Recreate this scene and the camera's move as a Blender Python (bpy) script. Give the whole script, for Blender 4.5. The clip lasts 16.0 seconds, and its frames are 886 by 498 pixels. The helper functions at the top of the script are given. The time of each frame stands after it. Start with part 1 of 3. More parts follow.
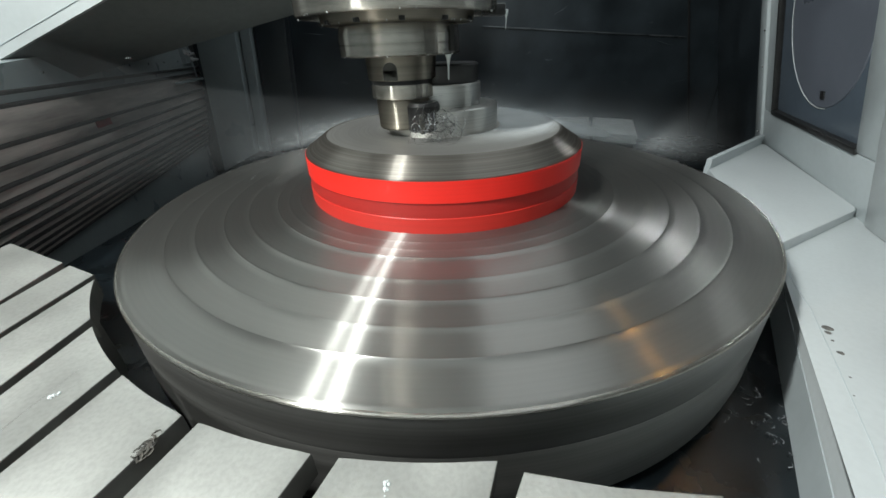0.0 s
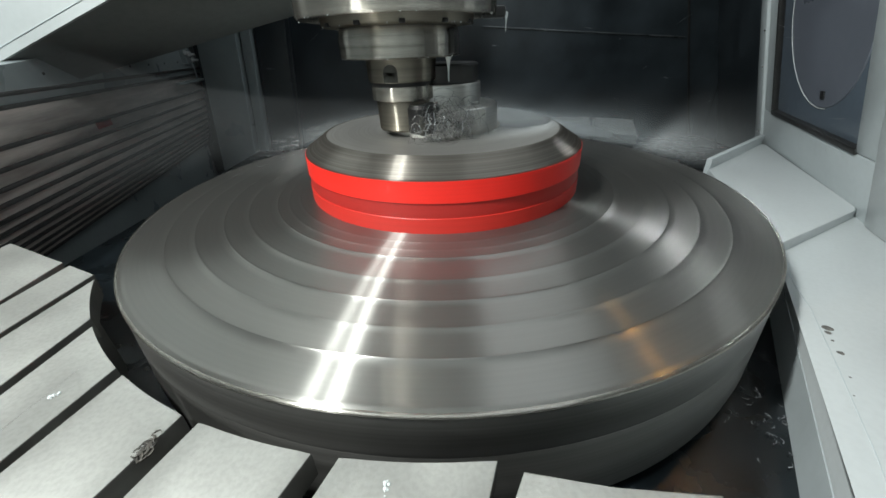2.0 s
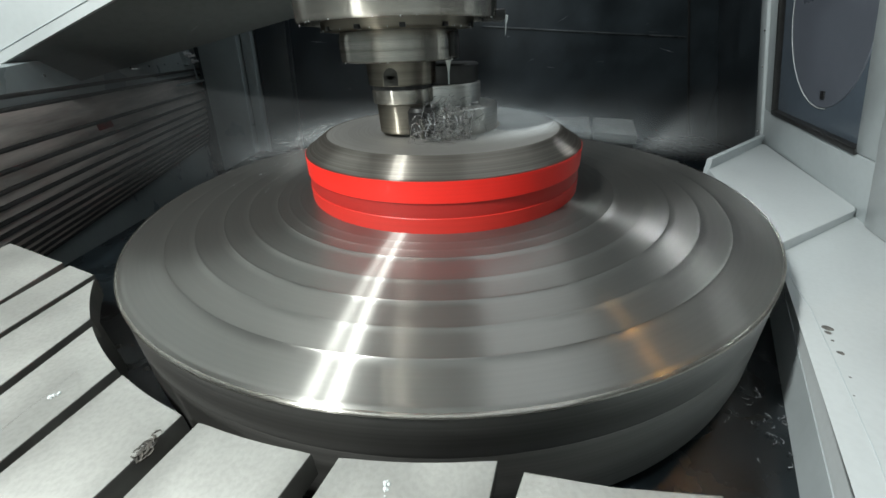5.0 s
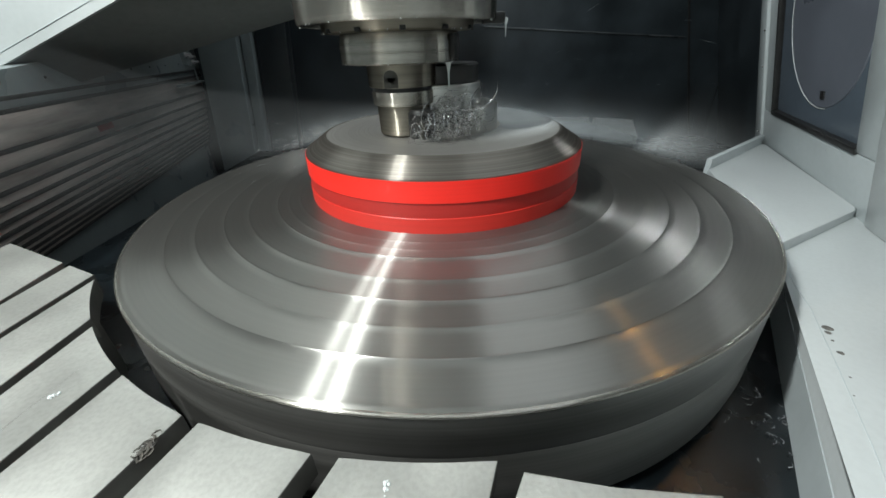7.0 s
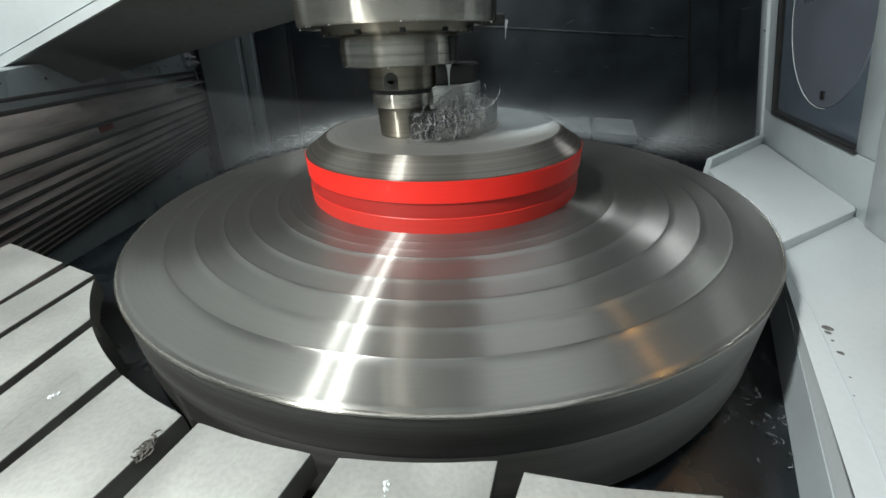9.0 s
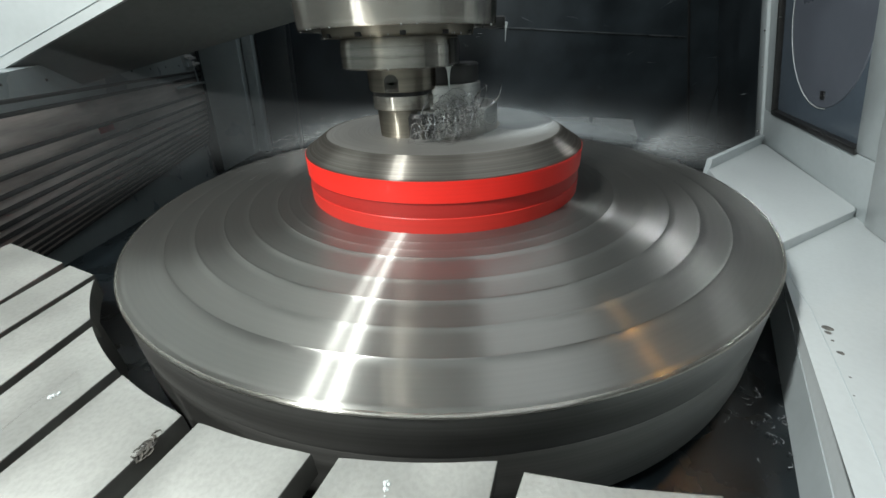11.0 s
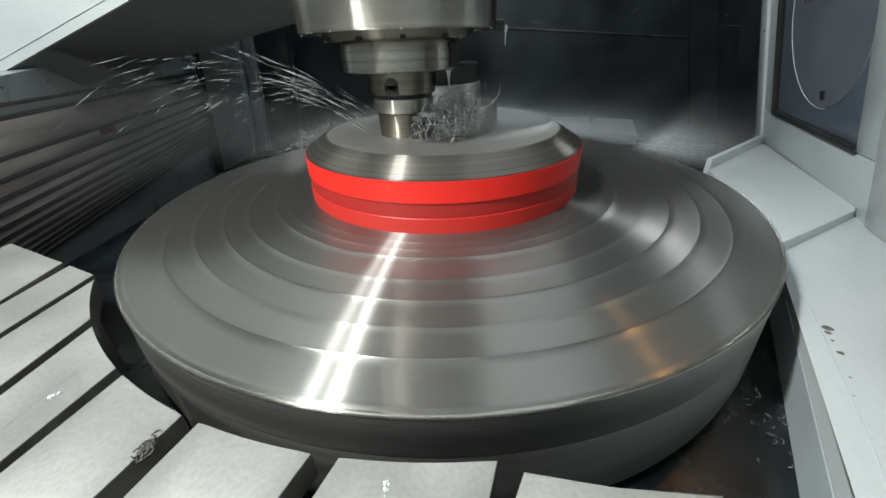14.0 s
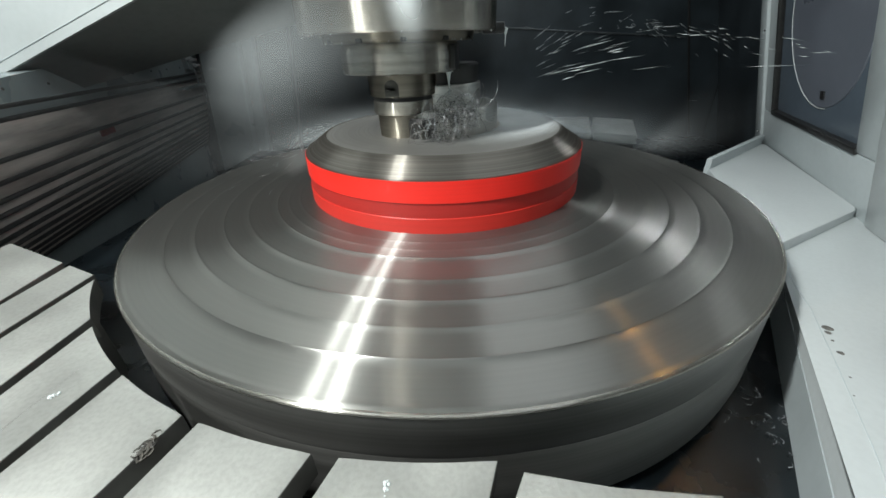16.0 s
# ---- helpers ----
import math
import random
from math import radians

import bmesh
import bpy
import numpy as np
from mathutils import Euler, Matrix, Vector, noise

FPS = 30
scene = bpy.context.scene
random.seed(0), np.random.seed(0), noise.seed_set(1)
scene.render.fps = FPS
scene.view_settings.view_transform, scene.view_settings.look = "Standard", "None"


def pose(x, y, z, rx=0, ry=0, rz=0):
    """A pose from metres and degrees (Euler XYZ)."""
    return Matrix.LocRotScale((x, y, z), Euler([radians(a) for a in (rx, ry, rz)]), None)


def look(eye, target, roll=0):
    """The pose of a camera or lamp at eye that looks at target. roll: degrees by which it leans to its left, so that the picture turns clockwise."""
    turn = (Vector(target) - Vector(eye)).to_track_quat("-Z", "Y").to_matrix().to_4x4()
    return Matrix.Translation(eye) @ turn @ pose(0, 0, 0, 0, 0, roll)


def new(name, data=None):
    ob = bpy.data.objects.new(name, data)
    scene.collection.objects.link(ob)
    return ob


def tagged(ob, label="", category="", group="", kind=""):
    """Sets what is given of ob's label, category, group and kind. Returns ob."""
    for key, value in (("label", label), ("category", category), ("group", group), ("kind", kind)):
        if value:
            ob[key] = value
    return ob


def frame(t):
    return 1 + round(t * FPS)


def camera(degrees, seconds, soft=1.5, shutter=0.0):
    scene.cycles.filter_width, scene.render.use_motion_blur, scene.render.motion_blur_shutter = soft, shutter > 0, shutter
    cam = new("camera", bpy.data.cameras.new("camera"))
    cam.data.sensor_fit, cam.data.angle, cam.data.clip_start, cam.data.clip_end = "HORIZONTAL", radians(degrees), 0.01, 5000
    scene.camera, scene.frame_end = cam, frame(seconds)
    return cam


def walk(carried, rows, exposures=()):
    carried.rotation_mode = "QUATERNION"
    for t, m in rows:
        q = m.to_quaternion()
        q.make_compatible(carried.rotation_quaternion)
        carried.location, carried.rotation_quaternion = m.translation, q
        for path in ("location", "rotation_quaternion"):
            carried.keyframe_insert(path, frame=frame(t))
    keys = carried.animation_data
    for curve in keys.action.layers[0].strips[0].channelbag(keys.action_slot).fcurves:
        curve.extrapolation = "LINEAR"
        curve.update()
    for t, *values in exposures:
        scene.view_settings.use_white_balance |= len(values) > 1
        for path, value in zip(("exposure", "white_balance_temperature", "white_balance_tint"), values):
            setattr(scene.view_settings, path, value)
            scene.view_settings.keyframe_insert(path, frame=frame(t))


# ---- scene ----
cam = camera(100.7, 16.0, soft=1.6)
EYE = Vector((0.0, -0.8054, 1.2781))
AIM = EYE + Vector((-math.sin(radians(0.62)) * math.cos(radians(29.09)),
                    math.cos(radians(0.62)) * math.cos(radians(29.09)), -math.sin(radians(29.09))))
walk(cam, [(0.0, look(EYE, AIM, -2.15)), (16.0, look(EYE, AIM, -2.15))])

# ---- light ----
world = bpy.data.worlds.new("world")
scene.world = world
world.use_nodes = True
world.node_tree.nodes["Background"].inputs[0].default_value = (0.75, 0.85, 1.0, 1)
world.node_tree.nodes["Background"].inputs[1].default_value = 0.12
scene.view_settings.exposure = 0.0


def area_lamp(name, eye, target, sx, sy, watts, colour=(1, 1, 1)):
    d = bpy.data.lights.new(name, "AREA")
    d.shape, d.size, d.size_y, d.energy, d.color = "RECTANGLE", sx, sy, watts, colour
    ob = new(name, d)
    ob.matrix_world = look(eye, target)
    return ob


area_lamp("work_light", (-0.96, -0.97, 2.26), (-0.1, -0.3, 1.0), 0.08, 0.08, 22, (0.95, 1.0, 0.975))
area_lamp("work_light", (-0.69, -0.77, 2.24), (-0.1, -0.3, 1.0), 0.06, 0.06, 24, (0.95, 1.0, 0.975))
# two broad unseen lamps under the roof, added for general fill
area_lamp("ceiling_fill", (-0.1, -0.95, 2.36), (-0.05, -0.2, 1.0), 2.0, 0.9, 8, (0.89, 0.97, 1.0))
area_lamp("ceiling_fill", (0.4, 0.75, 2.37), (0.35, 0.75, 1.0), 1.6, 1.1, 5.5, (0.89, 0.97, 1.0))
area_lamp("beacon_light", (0.83, -0.14, 1.85), (0.2, -0.4, 1.0), 0.02, 0.02, 0.28, (1.0, 0.5, 0.12))
area_lamp("window_light", (1.05, 0.72, 1.58), (0.3, -0.3, 1.0), 0.06, 0.06, 0.6, (0.89, 0.97, 1.0))
area_lamp("corner_light", (-0.75, 1.5, 1.95), (-0.3, 0.3, 1.0), 0.25, 0.12, 1.2, (0.89, 0.97, 1.0))


# ---- materials ----
def material(name, colour, rough=0.5, metal=0.0, var=0.12, scale=8.0, fine=120.0, bump=0.15, rvar=0.12, coat=0.0,
             stretch=(1, 1, 1), colour2=None, stain=0.0):
    m = bpy.data.materials.new(name)
    m.use_nodes = True
    nt = m.node_tree
    b = nt.nodes["Principled BSDF"]
    b.inputs["Metallic"].default_value = metal
    b.inputs["Coat Weight"].default_value = coat
    b.inputs["Coat Roughness"].default_value = 0.12
    tc = nt.nodes.new("ShaderNodeTexCoord")
    mp = nt.nodes.new("ShaderNodeMapping")
    mp.inputs["Scale"].default_value = stretch
    nt.links.new(tc.outputs["Object"], mp.inputs["Vector"])
    big, small = nt.nodes.new("ShaderNodeTexNoise"), nt.nodes.new("ShaderNodeTexNoise")
    for nd, s, de in ((big, scale, 5), (small, fine, 3)):
        nd.inputs["Scale"].default_value, nd.inputs["Detail"].default_value = s, de
        nt.links.new(mp.outputs["Vector"], nd.inputs["Vector"])
    ramp = nt.nodes.new("ShaderNodeValToRGB")
    ramp.color_ramp.elements[0].position, ramp.color_ramp.elements[1].position = 0.3, 0.7
    c2 = colour2 or [c * (1 - 2 * var) for c in colour]
    ramp.color_ramp.elements[0].color = (*c2, 1)
    ramp.color_ramp.elements[1].color = (*[min(1, c * (1 + var)) for c in colour], 1)
    nt.links.new(big.outputs["Fac"], ramp.inputs["Fac"])
    mix = nt.nodes.new("ShaderNodeMix")
    mix.data_type, mix.blend_type = "RGBA", "MULTIPLY"
    mix.inputs[0].default_value = 0.1 + stain
    nt.links.new(ramp.outputs["Color"], mix.inputs[6])
    r2 = nt.nodes.new("ShaderNodeValToRGB")
    r2.color_ramp.elements[0].position, r2.color_ramp.elements[1].position = 0.32, 0.6
    r2.color_ramp.elements[0].color = (0.6, 0.6, 0.6, 1)
    nt.links.new(small.outputs["Fac"], r2.inputs["Fac"])
    nt.links.new(r2.outputs["Color"], mix.inputs[7])
    nt.links.new(mix.outputs[2], b.inputs["Base Color"])
    mr = nt.nodes.new("ShaderNodeMapRange")
    mr.inputs["To Min"].default_value, mr.inputs["To Max"].default_value = max(0.03, rough - rvar), min(1, rough + rvar)
    nt.links.new(big.outputs["Fac"], mr.inputs["Value"])
    nt.links.new(mr.outputs["Result"], b.inputs["Roughness"])
    bp = nt.nodes.new("ShaderNodeBump")
    bp.inputs["Strength"].default_value, bp.inputs["Distance"].default_value = bump, 0.002
    nt.links.new(small.outputs["Fac"], bp.inputs["Height"])
    nt.links.new(bp.outputs["Normal"], b.inputs["Normal"])
    return m


def turned(name, colour, rough, aniso, metal=1.0, rings=260.0, var=0.2, streak=0.0, dull=0.66, film=0.05):
    """Lathe-turned surface: rings round the z axis, gloss drawn out across them."""
    m = bpy.data.materials.new(name)
    m.use_nodes = True
    nt = m.node_tree
    b = nt.nodes["Principled BSDF"]
    b.inputs["Metallic"].default_value, b.inputs["Anisotropic"].default_value = metal, aniso
    b.inputs["Anisotropic Rotation"].default_value = 0.25
    tg = nt.nodes.new("ShaderNodeTangent")
    tg.direction_type, tg.axis = "RADIAL", "Z"
    nt.links.new(tg.outputs["Tangent"], b.inputs["Tangent"])
    tc, sep = nt.nodes.new("ShaderNodeTexCoord"), nt.nodes.new("ShaderNodeSeparateXYZ")
    nt.links.new(tc.outputs["Object"], sep.inputs[0])
    cxy = nt.nodes.new("ShaderNodeCombineXYZ")
    nt.links.new(sep.outputs[0], cxy.inputs[0])
    nt.links.new(sep.outputs[1], cxy.inputs[1])
    ln = nt.nodes.new("ShaderNodeVectorMath")
    ln.operation = "LENGTH"
    nt.links.new(cxy.outputs[0], ln.inputs[0])
    rz = nt.nodes.new("ShaderNodeCombineXYZ")
    nt.links.new(ln.outputs["Value"], rz.inputs[0])
    nt.links.new(sep.outputs[2], rz.inputs[1])
    fine, wide = nt.nodes.new("ShaderNodeTexNoise"), nt.nodes.new("ShaderNodeTexNoise")
    for nd, s in ((fine, rings), (wide, 28.0)):
        nd.inputs["Scale"].default_value, nd.inputs["Detail"].default_value = s, 4
        nt.links.new(rz.outputs[0], nd.inputs["Vector"])
    add = nt.nodes.new("ShaderNodeMath")
    add.operation = "ADD"
    nt.links.new(fine.outputs["Fac"], add.inputs[0])
    nt.links.new(wide.outputs["Fac"], add.inputs[1])
    ramp = nt.nodes.new("ShaderNodeValToRGB")
    ramp.color_ramp.elements[0].position, ramp.color_ramp.elements[1].position = 0.35, 0.65
    ramp.color_ramp.elements[0].color = (*[c * (1 - var) for c in colour], 1)
    ramp.color_ramp.elements[1].color = (*[min(1, c * (1 + var)) for c in colour], 1)
    half = nt.nodes.new("ShaderNodeMath")
    half.operation = "MULTIPLY"
    half.inputs[1].default_value = 0.5
    nt.links.new(add.outputs[0], half.inputs[0])
    nt.links.new(half.outputs[0], ramp.inputs["Fac"])
    nt.links.new(ramp.outputs["Color"], b.inputs["Base Color"])
    mr = nt.nodes.new("ShaderNodeMapRange")
    mr.inputs["From Min"].default_value, mr.inputs["From Max"].default_value = 0.3, 0.7
    mr.inputs["To Min"].default_value, mr.inputs["To Max"].default_value = rough * 0.93, rough * 1.07
    nt.links.new(half.outputs[0], mr.inputs["Value"])
    nt.links.new(mr.outputs["Result"], b.inputs["Roughness"])
    bp = nt.nodes.new("ShaderNodeBump")
    bp.inputs["Strength"].default_value, bp.inputs["Distance"].default_value = 0.015, 0.0005
    nt.links.new(fine.outputs["Fac"], bp.inputs["Height"])
    nt.links.new(bp.outputs["Normal"], b.inputs["Normal"])
    if streak:
        # lathe grooves: tight gloss along the rings, long across them, with a dull film of coolant
        mixes = []
        out = nt.nodes["Material Output"]
        for r_, a_ in ((streak, 0.82), (0.28, 0.45)):
            g = nt.nodes.new("ShaderNodeBsdfAnisotropic")
            g.inputs["Roughness"].default_value, g.inputs["Anisotropy"].default_value = r_, a_
            nt.links.new(tg.outputs["Tangent"], g.inputs["Tangent"])
            nt.links.new(ramp.outputs["Color"], g.inputs["Color"])
            nt.links.new(bp.outputs["Normal"], g.inputs["Normal"])
            mixes.append(g.outputs[0])
        df = nt.nodes.new("ShaderNodeBsdfDiffuse")
        nt.links.new(ramp.outputs["Color"], df.inputs["Color"])
        m1, m2 = nt.nodes.new("ShaderNodeMixShader"), nt.nodes.new("ShaderNodeMixShader")
        m1.inputs[0].default_value, m2.inputs[0].default_value = dull, film
        nt.links.new(mixes[0], m1.inputs[1])
        nt.links.new(mixes[1], m1.inputs[2])
        nt.links.new(m1.outputs[0], m2.inputs[1])
        nt.links.new(df.outputs[0], m2.inputs[2])
        nt.links.new(m2.outputs[0], out.inputs["Surface"])
    return m


STEEL_TURNED = turned("turned_steel", (0.3, 0.294, 0.276), 0.18, 1.0, metal=0.92, var=0.03, streak=0.27, film=0.08)
STEEL_HUB = turned("fresh_turned_steel", (0.2, 0.185, 0.165), 0.3, 0.85, metal=0.9, rings=420.0, var=0.4, streak=0.4, film=0.14)
STEEL_FACE = turned("wet_faced_steel", (0.34, 0.33, 0.31), 0.55, 0.0)
STEEL_BOSS = turned("bright_turned_steel", (0.58, 0.575, 0.55), 0.36, 0.5, rings=500.0)
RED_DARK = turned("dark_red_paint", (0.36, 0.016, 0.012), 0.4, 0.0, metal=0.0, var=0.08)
RED_DULL = turned("dull_red_paint", (0.52, 0.022, 0.014), 0.4, 0.0, metal=0.0, var=0.1)
RED = turned("red_paint", (0.75, 0.02, 0.012), 0.35, 0.0, metal=0.0, var=0.08)
RIM_DARK = turned("dark_rim_steel", (0.24, 0.235, 0.222), 0.45, 0.5)
STEEL_SPINDLE = turned("ground_spindle_steel", (0.44, 0.42, 0.38), 0.2, 0.0, rings=300.0, streak=0.22, dull=0.18)
STEEL_DULL = turned("dull_tool_steel", (0.27, 0.245, 0.205), 0.33, 0.4, rings=200.0, streak=0.3, dull=0.4)
PLATE = material("ground_iron_plate", (0.325, 0.327, 0.308), 0.45, 0.4, var=0.1, scale=11, fine=210, bump=0.08, stain=0.2)
# plate iron darkened to put shade into the slot sides and floors
PLATE_SHADED = material("shaded_slot_iron", (0.16, 0.16, 0.15), 0.5, 0.5, var=0.2, scale=20)
WHITE = material("white_enamel", (0.52, 0.55, 0.555), 0.34, 0.0, var=0.025, scale=5, fine=140, bump=0.04, rvar=0.03, coat=0.3)
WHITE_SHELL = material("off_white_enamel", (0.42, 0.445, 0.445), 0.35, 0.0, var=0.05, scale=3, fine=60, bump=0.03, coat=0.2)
GREY = material("grey_enamel", (0.42, 0.46, 0.47), 0.35, 0.0, var=0.06, scale=4, fine=70, bump=0.04, coat=0.2)
DARK = material("dark_wet_enamel", (0.027, 0.035, 0.041), 0.35, 0.0, var=0.25, scale=5, fine=60, bump=0.05)
DARKGREY = material("slate_enamel", (0.27, 0.31, 0.32), 0.3, 0.0, var=0.07, scale=4, fine=50, bump=0.05)
# ram cover underside: the darker grey carries its shade, finely mottled
UNDERSIDE = material("shaded_grey_enamel", (0.19, 0.205, 0.2), 0.5, 0.0, var=0.1, scale=4, fine=50, bump=0.05, stain=0.15)
SEAM = material("worn_black_fold", (0.09, 0.10, 0.105), 0.3, 0.2, var=0.5, scale=6, fine=60)
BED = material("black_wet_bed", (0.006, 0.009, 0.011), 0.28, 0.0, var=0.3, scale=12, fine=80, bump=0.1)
BLACK = material("black_oxide", (0.02, 0.02, 0.02), 0.4, 0.2, var=0.2, scale=30)
SLOT = material("oily_slot_steel", (0.07, 0.068, 0.06), 0.45, 0.4, var=0.2, scale=40)
COVER = material("way_cover_steel", (0.56, 0.52, 0.49), 0.4, 0.1, var=0.26, scale=7, fine=60, bump=0.06, stain=0.25, stretch=(1, 0.3, 3))
COVER_DARK = material("wiper_rubber", (0.05, 0.05, 0.05), 0.5, 0.0, var=0.2, scale=30)
TAG = material("red_label", (0.17, 0.02, 0.022), 0.5, 0.0, var=0.1, scale=40)
CHIP_DARK = material("oily_steel_chip", (0.2, 0.195, 0.19), 0.18, 1.0, var=0.4, scale=60, bump=0.0)
# hose fittings: pale, mostly diffuse colour stands in for metal glints
FITTING_PALE = material("pale_fitting", (0.85, 0.86, 0.87), 0.18, 0.35, var=0.05, scale=60, bump=0.0)
CHIP = material("curled_steel_chip", (0.72, 0.72, 0.73), 0.2, 1.0, var=0.25, scale=60, bump=0.0)
WINDOW = material("smoked_window", (0.10, 0.125, 0.155), 0.22, 0.0, var=0.12, scale=3, fine=40, bump=0.02)
WINDOW_DISC = material("smoked_disc", (0.135, 0.148, 0.178), 0.3, 0.0, var=0.1, scale=4, fine=40, bump=0.02)
COOLANT = material("milky_coolant", (0.6, 0.64, 0.64), 0.1, 0.0, var=0.05, scale=40, bump=0.0)
BRASS = material("brass_plug", (0.5, 0.33, 0.1), 0.35, 1.0, var=0.1, scale=60)
GRIME = material("wet_swarf", (0.045, 0.04, 0.033), 0.7, 0.0, var=0.4, scale=90, fine=300, bump=0.4)


# ---- helpers ----
def smooth(me, angle=35):
    me.polygons.foreach_set("use_smooth", [True] * len(me.polygons))
    me.set_sharp_from_angle(angle=radians(angle))


def part(name, bm, mat, parent=None, label="", at=None):
    me = bpy.data.meshes.new(name)
    bmesh.ops.recalc_face_normals(bm, faces=bm.faces)
    bm.to_mesh(me)
    bm.free()
    me.materials.append(mat)
    smooth(me)
    ob = new(name, me)
    if parent:
        ob.parent = parent
    if at is not None:
        ob.matrix_basis = at
    if label:
        ob["label"] = label
    return ob


def thing(name, label, category, at=None, group="", kind=""):
    ob = new(name)
    ob.empty_display_size = 0.05
    if at is not None:
        ob.matrix_basis = at
    return tagged(ob, label, category, group, kind)


def box(x0, x1, y0, y1, z0, z1, bev=0.0, bm=None):
    bm = bm or bmesh.new()
    m = Matrix.Translation(((x0 + x1) / 2, (y0 + y1) / 2, (z0 + z1) / 2)) @ Matrix.Diagonal((x1 - x0, y1 - y0, z1 - z0, 1))
    r = bmesh.ops.create_cube(bm, size=1, matrix=m)
    if bev:
        es = {e for v in r["verts"] for e in v.link_edges}
        bmesh.ops.bevel(bm, geom=list(es), offset=bev, segments=2, affect="EDGES", profile=0.5)
    return bm


def lathe(profile, seg=128, bm=None):
    """A solid of revolution round z from (radius, height) pairs, open ends on the axis closed."""
    bm = bm or bmesh.new()
    rings = []
    for r, z in profile:
        if r < 1e-6:
            rings.append([bm.verts.new((0, 0, z))])
        else:
            rings.append([bm.verts.new((r * math.cos(2 * math.pi * i / seg), r * math.sin(2 * math.pi * i / seg), z)) for i in range(seg)])
    for a, b in zip(rings, rings[1:]):
        for i in range(seg):
            j = (i + 1) % seg
            if len(a) == 1 and len(b) == 1:
                continue
            if len(a) == 1:
                bm.faces.new((a[0], b[i], b[j]))
            elif len(b) == 1:
                bm.faces.new((a[i], a[j], b[0]))
            else:
                bm.faces.new((a[i], a[j], b[j], b[i]))
    return bm


def prism(corners, z0, z1, bev=0.0):
    """A flat slab over a few plan corners."""
    bm = bmesh.new()
    lo = [bm.verts.new((x, y, z0)) for x, y in corners]
    hi = [bm.verts.new((x, y, z1)) for x, y in corners]
    n = len(corners)
    bm.faces.new(lo[::-1])
    top = bm.faces.new(hi)
    for i in range(n):
        bm.faces.new((lo[i], lo[(i + 1) % n], hi[(i + 1) % n], hi[i]))
    if bev:
        bmesh.ops.bevel(bm, geom=list(top.edges), offset=bev, segments=2, affect="EDGES", profile=0.5)
    return bm


def wire(points, radius, sides=5, bm=None, taper=False):
    """A thin round or tapering strand along points."""
    bm = bm or bmesh.new()
    prev = None
    n = len(points)
    for k, p in enumerate(points):
        d = (points[min(k + 1, n - 1)] - points[max(k - 1, 0)]).normalized()
        a = d.orthogonal().normalized()
        b = d.cross(a)
        r = radius * (math.sin(math.pi * (k + 0.3) / (n - 0.4)) if taper else 1)
        ring = [bm.verts.new(p + r * (math.cos(2 * math.pi * i / sides) * a + math.sin(2 * math.pi * i / sides) * b)) for i in range(sides)]
        if prev:
            off = min(range(sides), key=lambda o: sum((ring[(i + o) % sides].co - prev[i].co).length for i in range(sides)))
            ring = ring[off:] + ring[:off]
            for i in range(sides):
                bm.faces.new((prev[i], prev[(i + 1) % sides], ring[(i + 1) % sides], ring[i]))
        else:
            bm.faces.new(ring[::-1])
        prev = ring
    bm.faces.new(prev)
    return bm


def hull(points):
    bm = bmesh.new()
    vs = [bm.verts.new(p) for p in points]
    bmesh.ops.convex_hull(bm, input=vs)
    return bm


def structure(name, bm, mat, label, at=None):
    return tagged(part(name, bm, mat, at=at), label, name.split("_")[0], kind="structure")


# ---- setting ----
FLOOR_Z = 0.55
structure("floor", box(-1.7, 1.9, -1.7, 2.0, FLOOR_Z - 0.06, FLOOR_Z), DARK, "dark wet machine bed under the rotary table")
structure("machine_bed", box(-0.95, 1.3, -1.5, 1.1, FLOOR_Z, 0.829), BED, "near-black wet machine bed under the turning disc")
structure("wall_left", box(-1.68, -1.62, -1.6, 1.9, FLOOR_Z, 2.4), DARKGREY, "dark slate painted enclosure wall behind the way cover")
structure("wall_back", box(-1.62, 1.9, 1.75, 1.83, FLOOR_Z, 2.4), DARK, "near-black wet enclosure wall at the back")
structure("wall_front", box(-1.62, 1.9, -1.7, -1.62, FLOOR_Z, 2.4), GREY, "grey enclosure front with its doors")
structure("wall_right", box(1.75, 1.83, -1.6, 1.75, FLOOR_Z, 2.4), DARK, "dark outer wall of the enclosure")
structure("ceiling", box(-1.7, 1.9, -1.7, 1.9, 2.4, 2.46), GREY, "grey sheet metal roof of the enclosure")

# back wall panels with a folded seam
bp_ = thing("back_panel", "black sheet-metal panel with a folded seam, beaded with coolant", "panel", pose(0, 0, 0), kind="structure")
part("back_sheet", box(-0.3, 1.74, 1.70, 1.735, FLOOR_Z, 2.39, 0.004), DARK, bp_)
part("seam", box(0, 1.2, 1.688, 1.70, -0.004, 0.004, 0.002), SEAM, bp_, at=pose(0.26, 0, 1.362, 0, 4.4, 0))
part("corner_strip", box(-0.006, 0.006, 1.69, 1.70, -0.2, 1.1, 0.003), BLACK, bp_, at=pose(1.627, 0, 0.74, 0, -15.9, 0))

# corner post on the far left
post = thing("corner_post", "slate grey folded sheet-metal corner post, wet with coolant", "post", pose(-1.165, 1.33, FLOOR_Z, 0, 6, 0), kind="structure")
part("post_face", box(-0.13, 0.07, -0.03, 0.1, 0, 1.8, 0.006), DARKGREY, post)
part("post_return", box(0.078, 0.13, 0.0, 0.1, 0, 1.8, 0.006), DARKGREY, post)
part("post_flange", box(0.138, 0.3, 0.03, 0.1, 0, 1.8, 0.006), DARK, post)

# ---- T-slot table ----
PZ = 0.986


